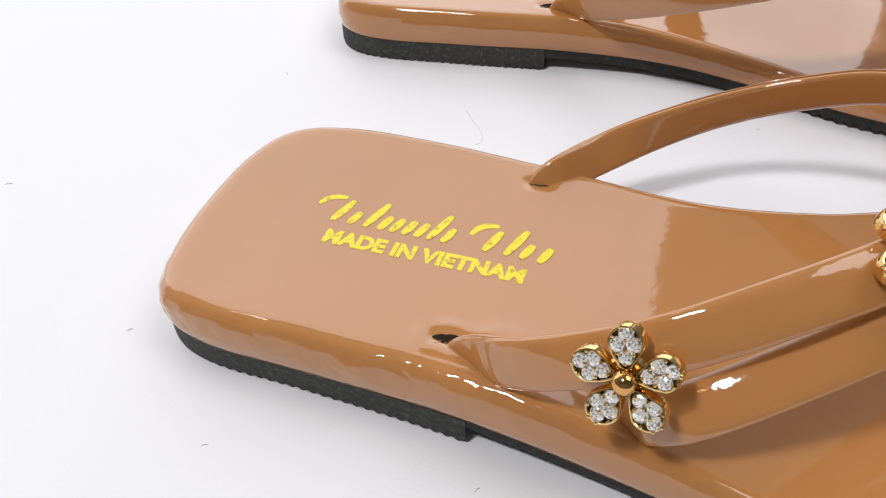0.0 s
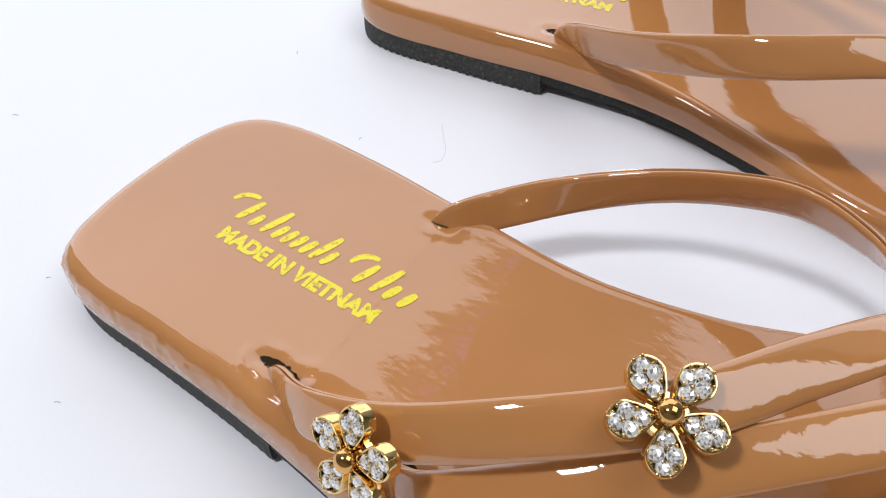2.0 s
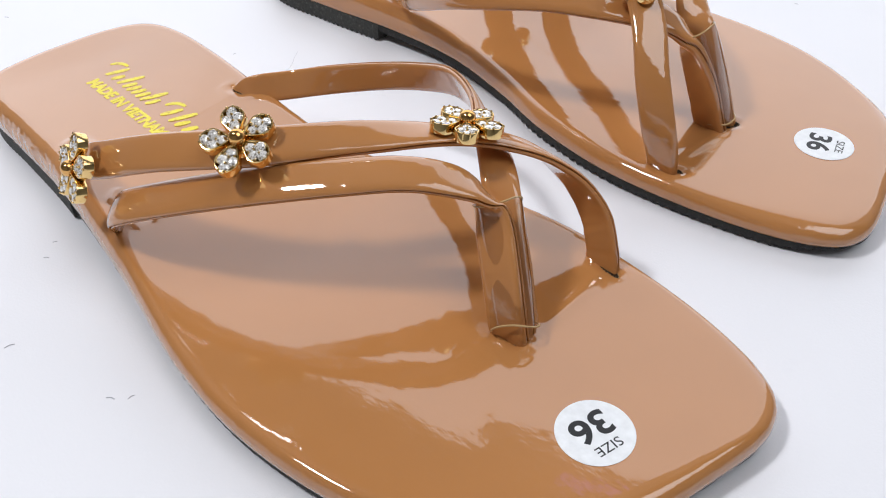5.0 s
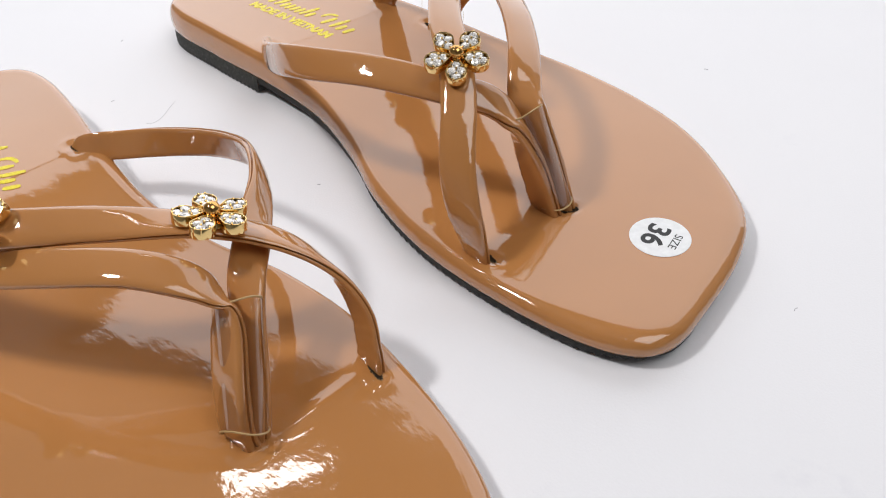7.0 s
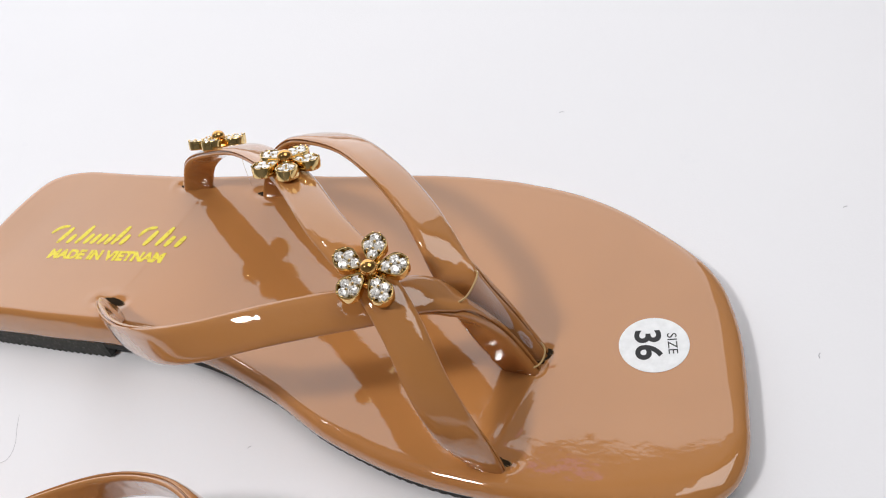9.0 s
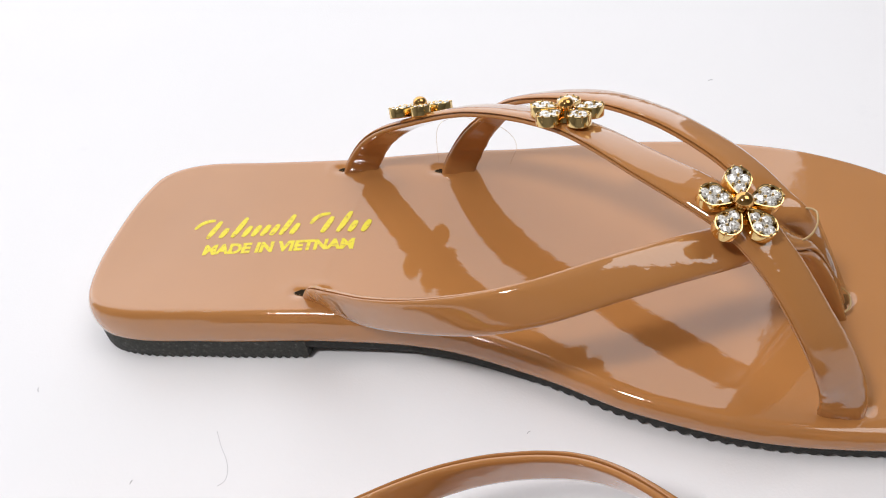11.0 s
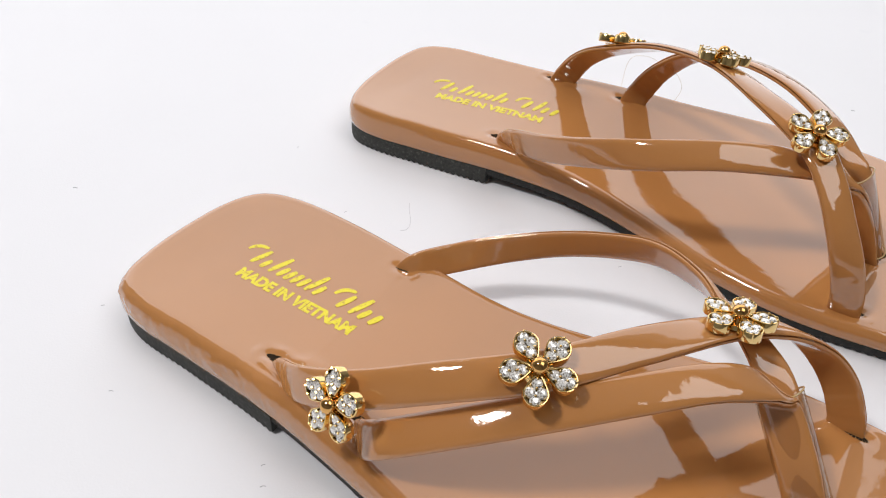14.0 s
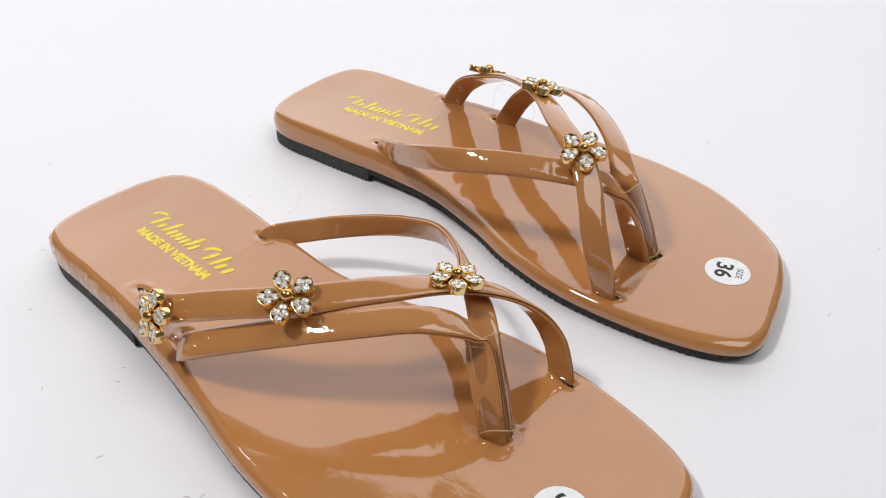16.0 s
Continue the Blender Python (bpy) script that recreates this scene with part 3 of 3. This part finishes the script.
# ---- each sandal ----
def sandal(sg, place, straps, flowers, text_at, sticker_at, sleeve, rough, label):
    base = tagged(new("sandal"), label, "sandal", "pair of sandals")
    base.matrix_world = place
    part("insole", build_insole(sg, rough), base, "glossy tan patent footbed with a wrapped edge")
    part("outsole", build_outsole(sg), base, "thin black rubber outsole")
    part("heel", build_heel(sg), base, "low black rubber heel with a ridged bottom")
    for slot in SLOTS[sg]:
        part("strap_slot", build_slot(sg, *slot), base, "dark torn slot in the footbed")
    for k, rows in enumerate(straps):
        part("strap", build_strap(sg, rows, 1.75 if k else 1.0, 0.93 if k == 2 and sg < 0 else 1.0), base)
    tube, rims = build_sleeve(sg, *sleeve)
    post_sleeve = part("sleeve", tube, base, "clear plastic sleeve round the toe post")
    for rim in rims:
        part("rim", rim, post_sleeve, "cut amber edge of the plastic")
    for spot, normal, spin in flowers:
        build_flower(base, sg, spot, normal, spin)
    build_print(base, sg, *text_at)
    build_sticker(base, sg, *sticker_at)
    return base


NEAR = [
    # flower strap
    [(69.2, 34.9, 12, -0.2, 0.9, 0.1), (73.4, 37.6, 17.6, -0.3, 0.9, 0.25), (85, 43, 26, -0.25, 0.88, 0.4), (102, 43, 34.5, -0.1, 0.8, 0.55), (120, 37, 42, 0.15, 0.6, 0.78), (140, 24, 46, 0.33, 0.42, 0.85),
     (155, 5, 46, 0.2, 0.2, 0.95), (168, -13, 43.5, -0.05, -0.2, 0.97), (179, -26, 38.5, 0.15, -0.6, 0.75), (188, -33, 30.5, 0.1, -0.95, 0.35), (195, -35, 22, 0, -1, 0.05), (199.5, -33.5, 14, 0, -1, 0), (201, -32.5, 8, 0, -1, 0)],
    # outer strap to the toe post
    [(99, 38, 11, -0.5, 0.85, 0.1), (102, 43, 17, -0.5, 0.8, 0.3), (111, 46, 26, -0.1, 0.6, 0.8), (128, 38.5, 34, 0.1, 0.45, 0.88), (146, 27, 40, 0.2, 0.4, 0.88), (160, 16, 43, 0.2, 0.3, 0.93),
     (170, 7.3, 44.2, 0.3, 0.1, 0.95), (177, 1.0, 43, 0.5, -0.2, 0.85), (181.8, -4.2, 39.6, 0.5, -0.6, 0.45), (184.6, -6.8, 34.6, 0.25, -0.9, -0.2), (188.2, -4.9, 29.9, -0.05, -0.84, -0.54), (194.5, -0.2, 22, -0.05, -0.84, -0.54), (198.6, 2.6, 14.2, -0.05, -0.84, -0.54), (199.8, 2.4, 8.5, -0.05, -0.84, -0.54)],
    # inner strap to the toe post
    [(73.8, -15.5, 11, 0, -1, 0), (77.3, -18.7, 16.6, 0, -0.95, -0.2), (86.5, -28.3, 18.3, 0, -0.85, -0.35), (98, -36.2, 21.2, 0, -0.95, -0.1), (112, -42.2, 25.1, 0.05, -0.95, 0.08), (127, -44, 29.9, 0.1, -0.95, 0.15),
     (142, -41.5, 35, 0.25, -0.9, 0.2), (156, -35, 36.5, 0.5, -0.75, 0.4), (167, -26.5, 36.8, 0.55, -0.3, 0.7), (175, -20, 36.5, 0.45, 0.05, 0.85), (180.5, -15.2, 34.8, 0.35, 0.35, 0.8), (184.4, -12.2, 31.2, 0.2, 0.65, 0.65), (187.9, -9.7, 26.9, 0.05, 0.84, 0.54), (194.2, -5, 18.8, 0.05, 0.84, 0.54), (198.6, -1.2, 11.4, 0.05, 0.84, 0.54), (199.6, 0.2, 7, 0.05, 0.84, 0.54)],
]
FAR = [
    [(69, 34, 12, -0.15, 1.0, 0.05), (73, 34, 20, -0.3, 0.93, 0.15), (81, 32, 30.5, -0.45, 0.8, 0.4), (94, 28.6, 39, -0.3, 0.6, 0.75), (115, 21.6, 48.2, -0.08, 0.45, 0.88), (139, 8.4, 54, 0.03, 0.36, 0.92),
     (160, -8, 55.2, 0.16, -0.02, 0.97), (177, -18.7, 52.2, 0.3, -0.42, 0.85), (186, -25.5, 46, 0.5, -0.5, 0.7), (194, -33, 36, 0.65, -0.65, 0.4), (199, -35.5, 26, 0.5, -0.85, 0.15), (201.5, -34.5, 16, 0.2, -1, 0), (202, -33, 8, 0, -1, 0)],
    [(99, 37.5, 11, -0.15, 1.0, 0.05), (103, 38.5, 20, -0.3, 0.93, 0.15), (110, 38, 31, -0.45, 0.8, 0.4), (122, 36.5, 41, -0.35, 0.6, 0.7), (142, 30, 47, -0.05, 0.35, 0.93), (159, 20, 49, 0.1, 0.3, 0.94),
     (173, 10, 47.5, 0.3, 0.15, 0.93), (181, 3, 45, 0.45, -0.1, 0.88), (187, -2.2, 40.0, 0.5, -0.6, 0.5), (190.8, -2.4, 34.5, 0.28, -0.95, 0.05), (195.6, -0.9, 23, 0.2, -1, 0), (201.0, 0.6, 7, 0.2, -1, 0)],
    [(74.5, -16.8, 11, 0, -1, 0), (78, -19.8, 17.5, 0, -0.98, 0.05), (85.5, -26, 23, 0, -0.98, 0.1), (98, -33, 29, 0, -0.98, 0.15), (112, -38.5, 35.5, 0, -0.96, 0.2), (127, -42, 42, 0, -0.9, 0.4), (140, -40.5, 45.5, 0, -0.75, 0.6),
     (155, -34, 47.5, 0.05, -0.6, 0.75), (167, -27, 47, 0.2, -0.5, 0.8), (176.5, -20.5, 45.3, 0.4, -0.2, 0.85), (184, -13, 42.3, 0.65, 0.1, 0.7), (188.5, -9, 37.3, 0.6, 0.5, 0.5), (191.5, -7.6, 32.5, 0.35, 0.9, 0.2), (196, -6, 22, 0, 1, 0), (201, -4.2, 7, 0, 1, 0)],
]
sandal(-1, pose(0.02147, 0.11228, 0, 0, 0, -15.1), NEAR,
       [((100.3, 48.0, 33.6), (-0.2, 0.86, 0.45), 26), ((139.3, 26.6, 47.8), (0.24, 0.36, 0.9), 2), ((170.3, -14.6, 45), (-0.05, -0.2, 0.97), 22)],
       ((32.4, 12.9), -3.3), ((230.2, 11.9), -104), ((184.3, -10.0, 33.3), (200.3, 1.9, 12.8), (0.83, -0.36, 0.43), (5.5, 4.8)), 1.3,
       "tan patent thong sandal with three gold flowers, wrinkled heel edge")
far_sandal = sandal(1, pose(0.0410, 0.2278, 0, 0, 0, -16.69), FAR,
       [((95.8, 29.1, 41.0), (-0.12, 0.5, 0.86), 0), ((139, 8.7, 55.6), (0, 0.29, 0.955), 20), ((177.6, -18.8, 53.9), (0.24, -0.26, 0.94), 28)],
       ((35.4, -5.7), 8.9), ((229.7, 10.2), -72), ((190, -5.6, 39.0), (200.8, -2.0, 11.3)), 0.35,
       "tan patent thong sandal with three gold flowers, smooth wrapped edge")

# ---- small things ----
def thread(name, pts, radius, mat, parent=None):
    """A thin round thread through points in millimetres."""
    c = catmull(pts, False, 10) / 1000
    t = np.gradient(c, axis=0)
    bm, rings = bmesh.new(), []
    for p, d in zip(c, t):
        d = Vector(d).normalized()
        x = d.orthogonal().normalized()
        y = d.cross(x)
        rings.append([bm.verts.new(Vector(p) + (x * math.cos(a) + y * math.sin(a)) * radius / 1000) for a in (0, 1.05, 2.09, 3.14, 4.19, 5.24)])
    for a, b in zip(rings, rings[1:]):
        for i in range(6):
            bm.faces.new((a[i], a[(i + 1) % 6], b[(i + 1) % 6], b[i]))
    bm.faces.new(rings[0])
    bm.faces.new(rings[-1])
    return mesh_of(name, bm, mat)


hair = new("hair", thread("hair", [(80, 162, 0.05), (81.6, 157.5, 0.05), (83.6, 153, 0.05), (84.4, 149.6, 0.05), (84, 147, 0.05), (82.4, 145.8, 0.05)], 0.05, mat_lint))
tagged(hair, "short dark curved hair lying on the white tabletop", "hair")
for x, y, turn, size in ((85, 35, 30, 1.0), (102, 7, 62, 1.6), (236.5, 284, 10, 1.0), (64, 22, 120, 1.1), (82, 41, 50, 0.8), (30, 51, 15, 0.9), (303, 174, 80, 1.1), (158, 150, 40, 0.7),
                         (136, 6, 20, 1.4), (140, 8.5, 75, 1.1), (26, 184, 110, 1.0), (7, 81, 35, 0.8), (78, 85, 90, 0.7), (-40, 133, 12, 1.2), (60, 150, 75, 0.8), (330, 120, 140, 0.9), (318, 226, 25, 0.8)):
    speck = new("lint", thread("lint", [(-0.8 * size, 0, 0.06), (0, 0.15 * size, 0.06), (0.7 * size, -0.1 * size, 0.06)], 0.06 + 0.05 * size, mat_lint))
    speck.matrix_world = pose(x / 1000, y / 1000, 0, 0, 0, turn)
    tagged(speck, "tiny grey speck of lint on the white tabletop", "lint", "specks of lint on the table")

loop = [(96.7, 33, 22), (97.7, 33, 32), (100.4, 33, 36.3), (106, 33.5, 37.3), (110.9, 33, 36.3), (115.9, 33, 35), (119.4, 33, 31.6), (120.2, 33, 27.8), (117.9, 33, 22)]
part("tag_filament", thread("tag_filament", loop, 0.09, mat_sleeve), far_sandal, "thin clear plastic tag loop")
